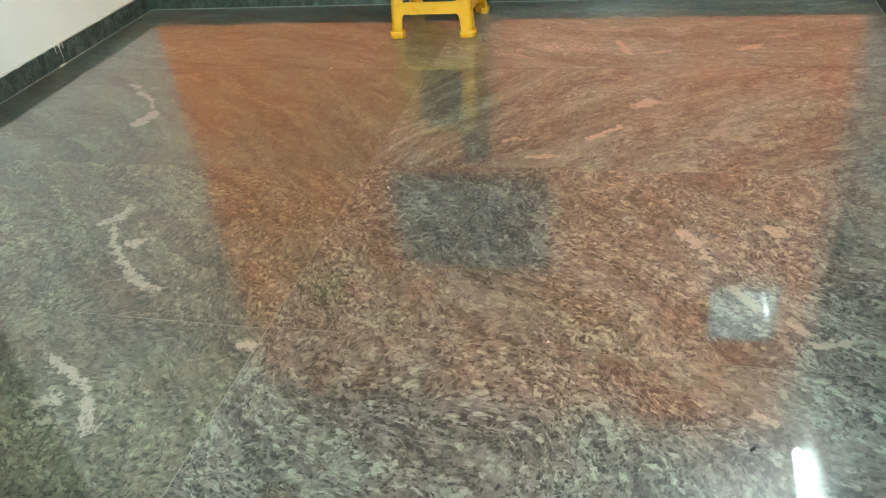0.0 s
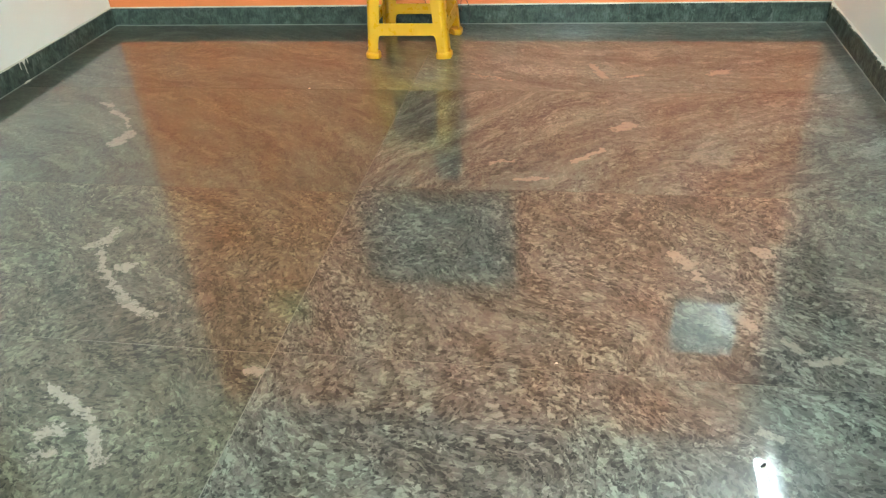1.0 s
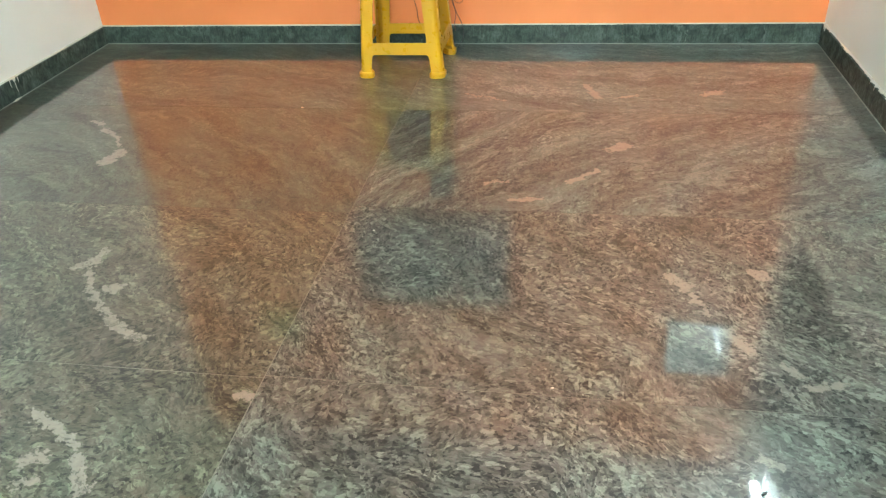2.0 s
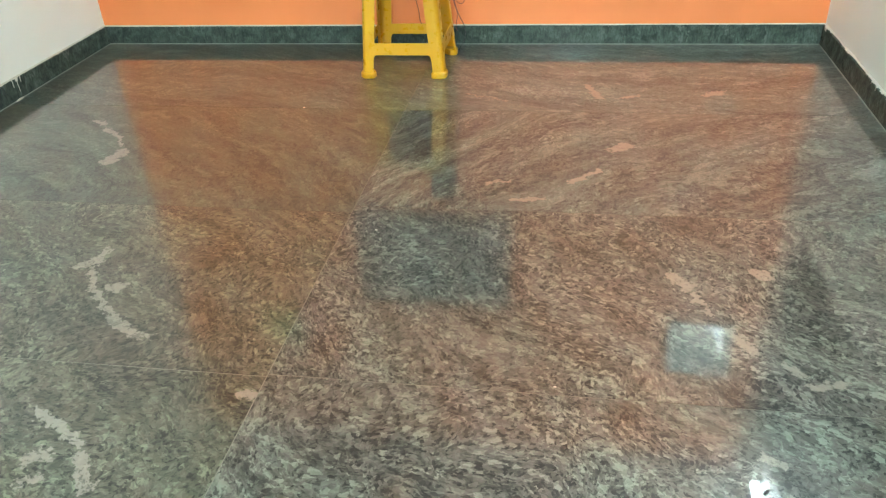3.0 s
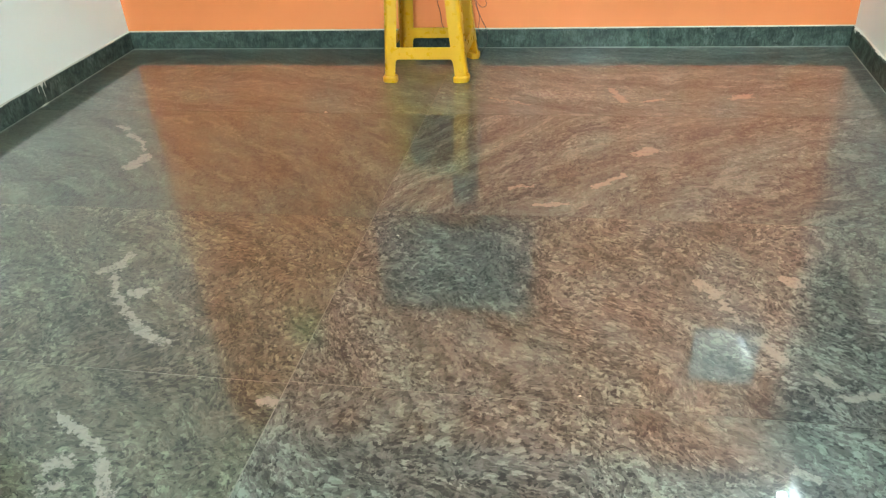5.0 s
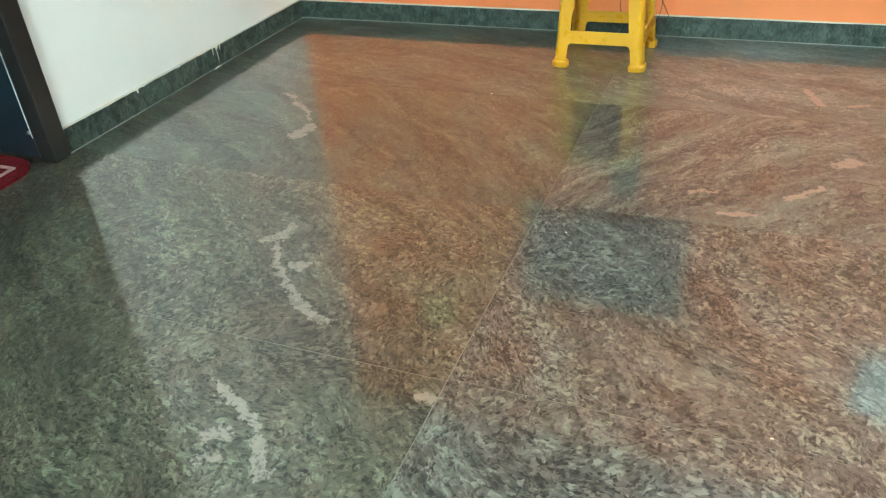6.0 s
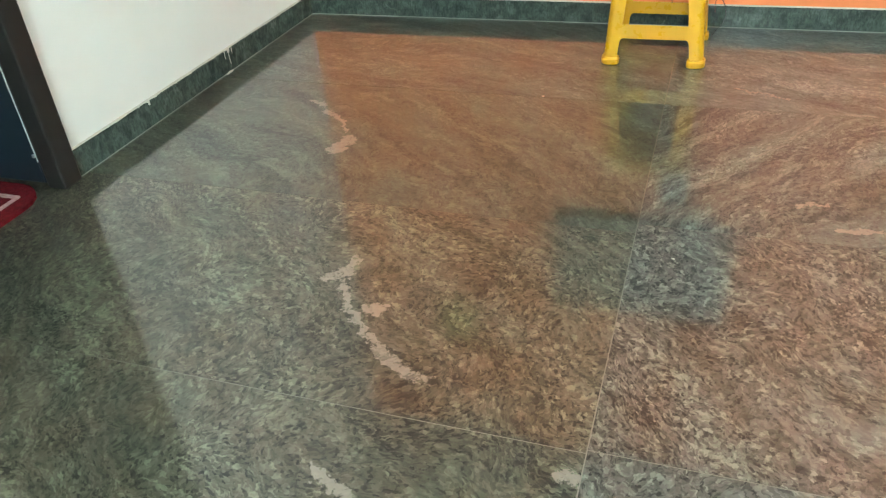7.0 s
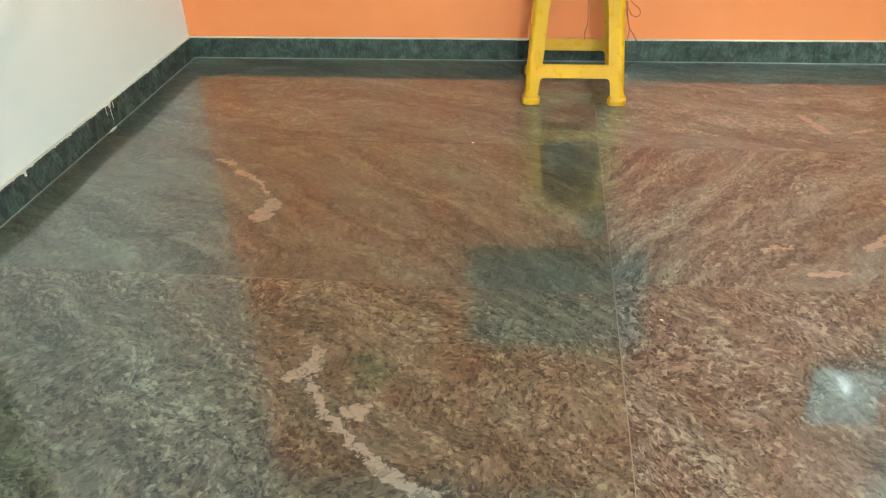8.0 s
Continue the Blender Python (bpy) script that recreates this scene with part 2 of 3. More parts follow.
GREY_PLASTIC = plastic_material("lilac_plastic", (0.42, 0.38, 0.45), 0.4, (0.3, 0.28, 0.3))
WHITE_METAL = plastic_material("white_enamel", (0.72, 0.76, 0.74), 0.3, (0.6, 0.62, 0.6))
GLOSS_DOOR = Mat("glossy_door_cover", (0.74, 0.82, 0.78), 0.08, ior=1.6).m
FRAME_WOOD = wood_material("dark_stained_wood", (0.008, 0.0075, 0.007), (0.014, 0.0125, 0.0115), 0.5)
DOOR_BLUE = wood_material("navy_laminate", (0.004, 0.010, 0.016), (0.007, 0.015, 0.023), 0.4)
STEEL = Mat("brushed_steel", (0.6, 0.6, 0.6), 0.3, 1.0).m
MAT_RED = cloth_material("red_pile", (0.15, 0.010, 0.016), (0.075, 0.006, 0.009))
MAT_PALE = cloth_material("pale_pile", (0.55, 0.40, 0.37), (0.38, 0.24, 0.22))
RAG = cloth_material("grey_cloth", (0.36, 0.37, 0.37), (0.20, 0.21, 0.22), 25)
ALU = Mat("dark_anodised_frame", (0.03, 0.028, 0.026), 0.35, 0.6).m
GREEN = cloth_material("olive_weave", (0.52, 0.42, 0.10), (0.43, 0.37, 0.08), 40)
TUBE_GLOW = glow_material("tube_glow", (0.82, 1.0, 0.97), TUBE_POWER)
BULB_GLOW = glow_material("bulb_glow", (0.84, 1.0, 0.96), BULB_POWER)


# ---- mesh helpers ----------------------------------------------------------------
def part(name, bm, material, parent=None, label="", smooth=False):
    """Links a bmesh as one mesh object, under a thing or a part if one is given."""
    me = bpy.data.meshes.new(name)
    bmesh.ops.recalc_face_normals(bm, faces=bm.faces[:])
    bm.to_mesh(me)
    bm.free()
    for s in (material if isinstance(material, (list, tuple)) else [material]):
        me.materials.append(s)
    if smooth:
        for p in me.polygons:
            p.use_smooth = True
    ob = new(name, me)
    if parent is not None:
        ob.parent = parent
        ob.matrix_parent_inverse = parent.matrix_basis.inverted()
    if label:
        ob["label"] = label
    return ob


def thing(name, at, label, category, group="", kind=""):
    """An Empty at a thing's base, for parts built in world coordinates."""
    ob = new(name)
    ob.empty_display_size = 0.05
    ob.matrix_basis = Matrix.Translation(at)
    return tagged(ob, label, category, group, kind)


def add_box(bm, lo, hi, bevel=0.0, segs=2):
    verts = bmesh.ops.create_cube(bm, size=1.0)["verts"]
    for v in verts:
        v.co = Vector([l + (c + 0.5) * (h - l) for l, h, c in zip(lo, hi, v.co)])
    if bevel > 0:
        edges = list({e for v in verts for e in v.link_edges})
        bmesh.ops.bevel(bm, geom=edges, offset=bevel, segments=segs, affect="EDGES", profile=0.5)
    return bm


def box(lo, hi, bevel=0.0, segs=2):
    return add_box(bmesh.new(), lo, hi, bevel, segs)


def rod(bm, a, b, r, segs=12, r2=None):
    a, b = Vector(a), Vector(b)
    m = Matrix.Translation((a + b) / 2) @ (b - a).to_track_quat("Z", "Y").to_matrix().to_4x4()
    bmesh.ops.create_cone(bm, cap_ends=True, segments=segs, radius1=r, radius2=r if r2 is None else r2, depth=(b - a).length, matrix=m)
    return bm


def prism(outline, depth, to_world, holes=()):
    """A flat outline in (a, b), extruded by depth along c; to_world maps (a, b, c) to a place."""
    bm = bmesh.new()
    front = [bm.verts.new(to_world(a, b, 0.0)) for a, b in outline]
    back = [bm.verts.new(to_world(a, b, depth)) for a, b in outline]
    bm.faces.new(front)
    bm.faces.new(back[::-1])
    n = len(outline)
    for i in range(n):
        j = (i + 1) % n
        bm.faces.new((front[j], front[i], back[i], back[j]))
    return bm


def tube_curve(points, r, steps=8):
    """A round cable swept through a smooth line of points."""
    pts = [Vector(p) for p in points]
    ext = [pts[0] * 2 - pts[1]] + pts + [pts[-1] * 2 - pts[-2]]
    line = []
    for i in range(1, len(ext) - 2):
        p0, p1, p2, p3 = ext[i - 1:i + 3]
        for k in range(steps):
            u = k / steps
            line.append(0.5 * (2 * p1 + (p2 - p0) * u + (2 * p0 - 5 * p1 + 4 * p2 - p3) * u * u + (3 * p1 - p0 - 3 * p2 + p3) * u ** 3))
    line.append(pts[-1])
    bm = bmesh.new()
    rings = []
    for i, p in enumerate(line):
        d = (line[min(i + 1, len(line) - 1)] - line[max(i - 1, 0)]).normalized()
        q = d.to_track_quat("Z", "Y")
        rings.append([bm.verts.new(p + q @ Vector((r * math.cos(a), r * math.sin(a), 0))) for a in [k * math.tau / 7 for k in range(7)]])
    for a, b in zip(rings, rings[1:]):
        for k in range(7):
            bm.faces.new((a[k], a[(k + 1) % 7], b[(k + 1) % 7], b[k]))
    bm.faces.new(rings[0][::-1])
    bm.faces.new(rings[-1])
    return bm


# ---- walls, ceiling ----------------------------------------------------------------
DOOR_Y0, DOOR_Y1, DOOR_H = 1.10, 2.112, 2.08      # the doorway in the left wall, with its frame
WIN_Y0, WIN_Y1, WIN_Z0, WIN_Z1 = 2.02, 3.58, 0.79, 2.02
XB = -4.6                                          # far side of the room beyond the doorway


def structure(name, bm, material, label, category):
    return tagged(part(name, bm, material), label, category, kind="structure")


structure("wall_north", box((XL - WALL, YN, 0), (XR + WALL, YN + WALL, ZC)), ORANGE,
          "orange painted plaster wall above dark green skirting", "wall")
structure("wall_south", box((XB - WALL, YS - WALL, 0), (XR + WALL, YS, ZC)), WHITE, "plain white painted plaster wall", "wall")
bm = box((XL - WALL, YS, 0), (XL, DOOR_Y0, ZC))
add_box(bm, (XL - WALL, DOOR_Y1, 0), (XL, YN, ZC))
add_box(bm, (XL - WALL, DOOR_Y0, DOOR_H), (XL, DOOR_Y1, ZC))
structure("wall_west", bm, WHITE, "white painted plaster wall with a dark doorway", "wall")
bm = box((XR, YS, 0), (XR + WALL, WIN_Y0, ZC))
add_box(bm, (XR, WIN_Y1, 0), (XR + WALL, YN, ZC))
add_box(bm, (XR, WIN_Y0, 0), (XR + WALL, WIN_Y1, WIN_Z0))
add_box(bm, (XR, WIN_Y0, WIN_Z1), (XR + WALL, WIN_Y1, ZC))
structure("wall_east", bm, WHITE, "white painted plaster wall with a night-dark window", "wall")
structure("ceiling", box((XB - WALL, YS - WALL, ZC), (XR + WALL, YN + WALL, ZC + 0.12)), CEILING, "plain white painted ceiling", "ceiling")
bm = box((XB - WALL, YS, 0), (XB, YN, ZC))
add_box(bm, (XB, YN, 0), (XL - WALL, YN + WALL, ZC))
structure("wall_back_room", bm, WHITE, "unlit painted walls of the adjoining room", "wall")

# window: dark frame, two sliding sashes, night behind
win = tagged(new("window_1"), "dark framed open window with night outside", "window", kind="structure")
win.matrix_basis = Matrix.Translation((XR + 0.08, WIN_Y0, WIN_Z0))
f = 0.045
bm = box((XR + 0.001, WIN_Y0, WIN_Z0), (XR + WALL - 0.002, WIN_Y0 + f, WIN_Z1), 0.003)
add_box(bm, (XR + 0.001, WIN_Y1 - f, WIN_Z0), (XR + WALL - 0.002, WIN_Y1, WIN_Z1), 0.003)
add_box(bm, (XR + 0.001, WIN_Y0 + f, WIN_Z0), (XR + WALL - 0.002, WIN_Y1 - f, WIN_Z0 + f), 0.003)
add_box(bm, (XR + 0.001, WIN_Y0 + f, WIN_Z1 - f), (XR + WALL - 0.002, WIN_Y1 - f, WIN_Z1), 0.003)
part("window_frame", bm, ALU, win)
ym = (WIN_Y0 + WIN_Y1) / 2
part("mullion", box((XR + 0.016, ym - 0.02, WIN_Z0 + f), (XR + 0.05, ym + 0.02, WIN_Z1 - f), 0.003), ALU, win)
part("sill", box((XR + 0.0005, WIN_Y0 + 0.002, WIN_Z0 + 0.0005), (XR + WALL + 0.02, WIN_Y1 - 0.002, WIN_Z0 + 0.012), 0.003), MARBLE, win, "dark marble sill")

# ---- doorway ----------------------------------------------------------------
door = tagged(new("door_1"), "open dark navy door in a black-brown wooden frame", "door", kind="structure")
door.matrix_basis = Matrix.Translation((XL, DOOR_Y1, 0))
J, JX0, JX1 = 0.066, -2.536, -2.467        # the frame's width and depth
part("jamb", box((JX0, DOOR_Y1 - J, 0), (JX1, DOOR_Y1 + 0.010, DOOR_H), 0.006), FRAME_WOOD, door)
part("jamb", box((JX0, DOOR_Y0 - 0.010, 0), (JX1, DOOR_Y0 + J, DOOR_H), 0.006), FRAME_WOOD, door)
part("lintel", box((JX0, DOOR_Y0 - 0.010, DOOR_H + 0.0005), (JX1, DOOR_Y1 + 0.010, DOOR_H + J), 0.006), FRAME_WOOD, door)
# the leaf swung back into the other room, its hinge edge beside the jamb
LY = DOOR_Y1 - J
leaf = part("leaf", box((JX0 - 0.80, LY + 0.002, 0.016), (JX0 - 0.004, LY + 0.036, DOOR_H - 0.01), 0.003), DOOR_BLUE, door)
part("edge_strip", box((JX0 - 0.0035, LY - 0.001, 0.09), (JX0 - 0.001, LY + 0.0015, DOOR_H - 0.02)), WHITE_METAL, leaf, "thin pale edge strip")
part("stopper", box((JX0 - 0.012, LY - 0.006, 0.105), (JX0 - 0.003, LY + 0.001, 0.117), 0.002), STEEL, leaf, "small metal catch")
for z in (0.30, 1.05, 1.85):
    bm = bmesh.new()
    rod(bm, (JX0 - 0.004, LY + 0.042, z - 0.045), (JX0 - 0.004, LY + 0.042, z + 0.045), 0.006)
    part("hinge", bm, BLACK, leaf)

# ---- lamp: tube light on the window wall ----------------------------------------
TUBE_Y0, TUBE_Y1, TUBE_Z = 2.04, 3.22, 2.20
lamp = thing("tube_light", (XR, (TUBE_Y0 + TUBE_Y1) / 2, TUBE_Z), "lit white tube light on a batten above the window", "lamp")
part("batten", box((XR - 0.018, TUBE_Y0 - 0.02, TUBE_Z - 0.012), (XR, TUBE_Y1 + 0.02, TUBE_Z + 0.012), 0.004), WHITE_METAL, lamp)
for y0, y1 in ((TUBE_Y0 - 0.02, TUBE_Y0 + 0.006), (TUBE_Y1 - 0.006, TUBE_Y1 + 0.02)):
    part("end_cap", box((XR - 0.062, y0, TUBE_Z - 0.022), (XR - 0.0185, y1, TUBE_Z + 0.022), 0.004), WHITE_METAL, lamp)
bm = bmesh.new()
rod(bm, (XR - 0.040, TUBE_Y0 + 0.007, TUBE_Z), (XR - 0.040, TUBE_Y1 - 0.007, TUBE_Z), 0.020, 20)
part("tube", bm, TUBE_GLOW, lamp, "glowing white tube", smooth=True)

# ---- lamp: bulb on the wall behind the camera -------------------------------------
BLB = (-0.25, YS, 2.27)
bulb = thing("globe_lamp", BLB, "lit white globe lamp in a holder on the white wall", "lamp")
bm = bmesh.new()
rod(bm, (BLB[0], YS, BLB[2]), (BLB[0], YS + 0.018, BLB[2]), 0.045, 20)
rod(bm, (BLB[0], YS + 0.018, BLB[2]), (BLB[0], YS + 0.060, BLB[2]), 0.020, 16, 0.018)
part("holder", bm, WHITE_METAL, bulb)
bm = bmesh.new()
bmesh.ops.create_uvsphere(bm, u_segments=20, v_segments=12, radius=0.075, matrix=Matrix.Translation((BLB[0], YS + 0.128, BLB[2])))
part("globe", bm, BULB_GLOW, bulb, "glowing white globe", smooth=True)

# ---- stool ----------------------------------------------------------------
SX, SY, SH = -0.843, 3.503, 0.455       # centre and height
HALF_B, HALF_T = 0.182, 0.151           # half widths at the floor and under the seat
stool = thing("stool", (SX, SY, 0), "bright yellow moulded plastic stool with four splayed legs", "stool")


def half_at(z):
    return HALF_B + (HALF_T - HALF_B) * z / SH


def side_map(k):
    """Maps (a, z, c) on the k-th side panel (c inwards from its face) to a place."""
    ca, sa = math.cos(k * math.pi / 2), math.sin(k * math.pi / 2)

    def go(a, z, c):
        x, y = a, -half_at(z) + c
        return Vector((SX + ca * x - sa * y, SY + sa * x + ca * y, z))
    return go


def leg_bm(k):
    """One L-shaped leg with a rounded corner, from foot to seat, at the corner between side k and side k - 1."""
    ca, sa = math.cos(k * math.pi / 2), math.sin(k * math.pi / 2)
    bm = bmesh.new()
    rings = []
    for z, wing in ((0.004, 0.050), (0.05, 0.050), (0.09, 0.052), (0.13, 0.055), (0.20, 0.056), (0.33, 0.058), (0.42, 0.062), (SH - 0.02, 0.066)):
        h, r, th = half_at(z), 0.022, 0.0045
        outer = [(-h + wing, -h)] + [(-h + r - r * math.sin(a), -h + r - r * math.cos(a)) for a in [i * math.pi / 12 for i in range(7)]] + [(-h, -h + wing)]
        inner = [(-h + th, -h + wing)] + [(-h + r - (r - th) * math.sin(a), -h + r - (r - th) * math.cos(a)) for a in [i * math.pi / 12 for i in range(6, -1, -1)]] + [(-h + wing, -h + th)]
        rings.append([bm.verts.new((SX + ca * x - sa * y, SY + sa * x + ca * y, z)) for x, y in outer + inner])
    n = len(rings[0])
    for a, b in zip(rings, rings[1:]):
        for i in range(n):
            bm.faces.new((a[i], a[(i + 1) % n], b[(i + 1) % n], b[i]))
    m = n // 2
    for ring in (rings[0], rings[-1]):
        for i in range(m - 1):
            bm.faces.new((ring[i], ring[i + 1], ring[n - 2 - i], ring[n - 1 - i]))
    return bm


def arc(cx, cy, r, a0, a1, n=5):
    return [(cx + r * math.cos(radians(a0 + (a1 - a0) * i / n)), cy + r * math.sin(radians(a0 + (a1 - a0) * i / n))) for i in range(n + 1)]


def bar_outline(z0, z1, wing, r_low, r_up):
    """A cross bar between two legs, with rounded inner corners below and above."""
    e0, e1 = half_at(z0) - wing, half_at(z1) - wing
    low = arc(-e0 + r_low, z0 - r_low, r_low, 180, 90) + arc(e0 - r_low, z0 - r_low, r_low, 90, 0)
    up = arc(e1 - r_up, z1 + r_up, r_up, 0, -90) + arc(-e1 + r_up, z1 + r_up, r_up, -90, -180)
    e = 0.02
    return [(-e0 - e, z0 - r_low)] + low + [(e0 + e, z0 - r_low), (e1 + e, z1 + r_up)] + up + [(-e1 - e, z1 + r_up)]


def foot_bm(k):
    ca, sa = math.cos(k * math.pi / 2), math.sin(k * math.pi / 2)
    bm = bmesh.new()
    rings = []
    h = half_at(0)
    for z, g in ((0.0, 0.004), (0.004, 0.0065), (0.020, 0.0065), (0.026, 0.003), (0.027, -0.004)):
        w = 0.053
        x0, y0 = -h - g, -h - g
        ring = arc(x0 + 0.024, y0 + 0.024, 0.024, 180, 270, 4) + arc(-h + w - 0.012 + g, y0 + 0.012, 0.012, 270, 360, 3)
        ring += [(-h + w + g, y0 + 0.03), (x0 + 0.03, -h + w + g)] + arc(x0 + 0.012, -h + w - 0.012 + g, 0.012, 90, 180, 3)
        rings.append([bm.verts.new((SX + ca * x - sa * y, SY + sa * x + ca * y, z)) for x, y in ring])
    n = len(rings[0])
    for a, b in zip(rings, rings[1:]):
        for i in range(n):
            bm.faces.new((a[i], a[(i + 1) % n], b[(i + 1) % n], b[i]))
    bm.faces.new(rings[0][::-1])
    bm.faces.new(rings[-1])
    return bm


for k in range(4):
    leg = part("leg", leg_bm(k), YELLOW, stool)
    part("foot", foot_bm(k), YELLOW, leg)
    part("cross_bar", prism(bar_outline(*((0.086, 0.134) if k == 2 else (0.100, 0.150)), 0.052, 0.013, 0.006), 0.004, lambda a, z, c, g=side_map(k): g(a, z, c + 0.0008)), YELLOW, stool)
    h1, h2 = half_at(0.385) - 0.05, half_at(SH - 0.02) - 0.05
    apron = [(-h1 - 0.005, 0.390)] + arc(-h1 + 0.045, 0.385, 0.03, 180, 90) + arc(h1 - 0.045, 0.385, 0.03, 90, 0) + [(h1 + 0.005, 0.390), (h2, SH - 0.018), (-h2, SH - 0.018)]
    part("apron", prism(apron, 0.004, lambda a, z, c, g=side_map(k): g(a, z, c + 0.0008)), YELLOW, stool)
bm = box((SX - HALF_T - 0.012, SY - HALF_T - 0.012, SH - 0.026), (SX + HALF_T + 0.012, SY + HALF_T + 0.012, SH), 0.012, 3)
part("seat", bm, YELLOW, stool)

# ---- on and round the stool ----------------------------------------------------
stb = thing("set_top_box", (-0.70, 3.50, SH), "small black set-top box standing on the yellow stool", "set-top box")
part("case", box((-0.775, 3.43, SH), (-0.665, 3.56, SH + 0.20), 0.008), BLACK, stb)
part("front_panel", box((-0.767, 3.426, SH + 0.01), (-0.673, 3.431, SH + 0.19), 0.002), SCREEN, stb)

# black socket board on the wall behind the stool
board = thing("socket_board", (-0.88, YN, 0.31), "black wall socket board behind the yellow stool", "socket board")
part("plate", box((-0.985, YN - 0.028, 0.31), (-0.775, YN, 0.60), 0.006), BLACK, board)
for x in (-0.955, -0.885, -0.815):
    part("rocker", box((x - 0.022, YN - 0.033, 0.49), (x + 0.022, YN - 0.0285, 0.56), 0.003), SCREEN, board)
part("socket", box((-0.90, YN - 0.034, 0.34), (-0.83, YN - 0.0285, 0.42), 0.004), GREY_PLASTIC, board, "pale lilac socket insert")

# television on the wall
TV = (-1.285, -0.425, 0.945, 1.51)
tv = thing("television", ((TV[0] + TV[1]) / 2, YN, TV[2]), "switched-off flat television with a dark grey screen on the orange wall", "television")
part("body", box((TV[0], YN - 0.075, TV[2]), (TV[1], YN - 0.035, TV[3]), 0.008), BLACK, tv)
part("screen", box((TV[0] + 0.02, YN - 0.0775, TV[2] + 0.03), (TV[1] - 0.02, YN - 0.0752, TV[3] - 0.02)), TV_SCREEN, tv)
part("bracket", box((-1.05, YN - 0.0355, 1.08), (-0.63, YN, 1.38), 0.003), BLACK, tv)

# distribution box with a glossy bowed cover
BX0, BX1, BZ0, BZ1 = 0.462, 0.818, 1.55, 1.925
panel = thing("distribution_box", ((BX0 + BX1) / 2, YN, BZ0), "white wall-mounted electrical box with a glossy pale cover", "electrical box")
part("case", box((BX0, YN - 0.06, BZ0), (BX1, YN, BZ1), 0.006), WHITE_METAL, panel)
bm = bmesh.new()
bmesh.ops.create_grid(bm, x_segments=16, y_segments=16, size=0.5)
w, h = BX1 - BX0 - 0.02, BZ1 - BZ0 - 0.02
for v in bm.verts:
    a, b = v.co.x, v.co.y
    v.co = Vector(((BX0 + BX1) / 2 + a * w, YN - 0.062 - 0.005 * (1 - (2 * a) ** 2) ** 0.5 * (1 - (2 * b) ** 4) ** 0.5, (BZ0 + BZ1) / 2 + b * h))
part("cover", bm, GLOSS_DOOR, panel, "glossy bowed pale cover", smooth=True)

# green woven hanging on the wall
hang = thing("wall_hanging", (-1.85, YN, 1.68), "small olive yellow woven wall hanging", "wall hanging")
part("cloth", box((-1.95, YN - 0.012, 1.67), (-1.74, YN - 0.002, 1.90), 0.004), GREEN, hang)
bm = bmesh.new()
rod(bm, (-1.965, YN - 0.012, 1.905), (-1.725, YN - 0.012, 1.905), 0.007)
part("rod", bm, FRAME_WOOD, hang)

# cables that hang behind the stool
def cable(name, pts, r, material, label):
    return tagged(part(name, tube_curve(pts, r), material, smooth=True), label, "cable")


cable("power_cable", [(-0.68, 3.56, 0.52), (-0.662, 3.57, 0.42), (-0.658, 3.58, 0.34), (-0.652, 3.60, 0.26), (-0.641, 3.612, 0.205), (-0.620, 3.59, 0.172), (-0.607, 3.575, 0.150), (-0.603, 3.575, 0.115), (-0.614, 3.58, 0.080), (-0.630, 3.60, 0.055), (-0.642, 3.62, 0.025), (-0.646, 3.66, 0.004)],
      0.0015, CABLE, "thin black power cable hanging beside the yellow stool")
cable("thin_cable", [(-0.69, 3.58, 0.52), (-0.672, 3.585, 0.45), (-0.668, 3.59, 0.33), (-0.655, 3.60, 0.255), (-0.643, 3.60, 0.215), (-0.640, 3.595, 0.19), (-0.645, 3.585, 0.155), (-0.642, 3.59, 0.125)],
      0.0013, CABLE_RED, "thin maroon cable hanging beside the yellow stool")
cable("looped_cable", [(-0.668, 3.59, 0.32), (-0.652, 3.59, 0.278), (-0.636, 3.59, 0.252), (-0.618, 3.59, 0.246), (-0.606, 3.59, 0.258), (-0.612, 3.59, 0.276), (-0.630, 3.59, 0.290), (-0.650, 3.595, 0.31)],
      0.0012, CABLE_RED, "small loop of thin maroon cable")
cable("hanging_cable", [(-0.815, 3.50, 0.432), (-0.808, 3.49, 0.36), (-0.803, 3.50, 0.29), (-0.800, 3.53, 0.24), (-0.806, 3.575, 0.185), (-0.805, 3.60, 0.155)],
      0.0013, CABLE_RED, "thin maroon cable hanging under the stool seat")
plug = thing("plug", (-0.82, YN - 0.034, 0.30), "black power plug in the wall socket board", "plug")
part("body", box((-0.840, YN - 0.062, 0.285), (-0.795, YN - 0.0345, 0.36), 0.006), BLACK, plug)
adaptor = thing("adaptor", (-0.66, 3.585, 0.36), "small lilac-grey plug on its cable", "plug")
part("body", box((-0.668, 3.575, 0.335), (-0.652, 3.60, 0.385), 0.005), GREY_PLASTIC, adaptor)

# ---- mat and cloth in the doorway ------------------------------------------------
def rounded(x0, y0, x1, y1, r):
    return arc(x0 + r, y0 + r, r, 180, 270) + arc(x1 - r, y0 + r, r, 270, 360) + arc(x1 - r, y1 - r, r, 0, 90) + arc(x0 + r, y1 - r, r, 90, 180)


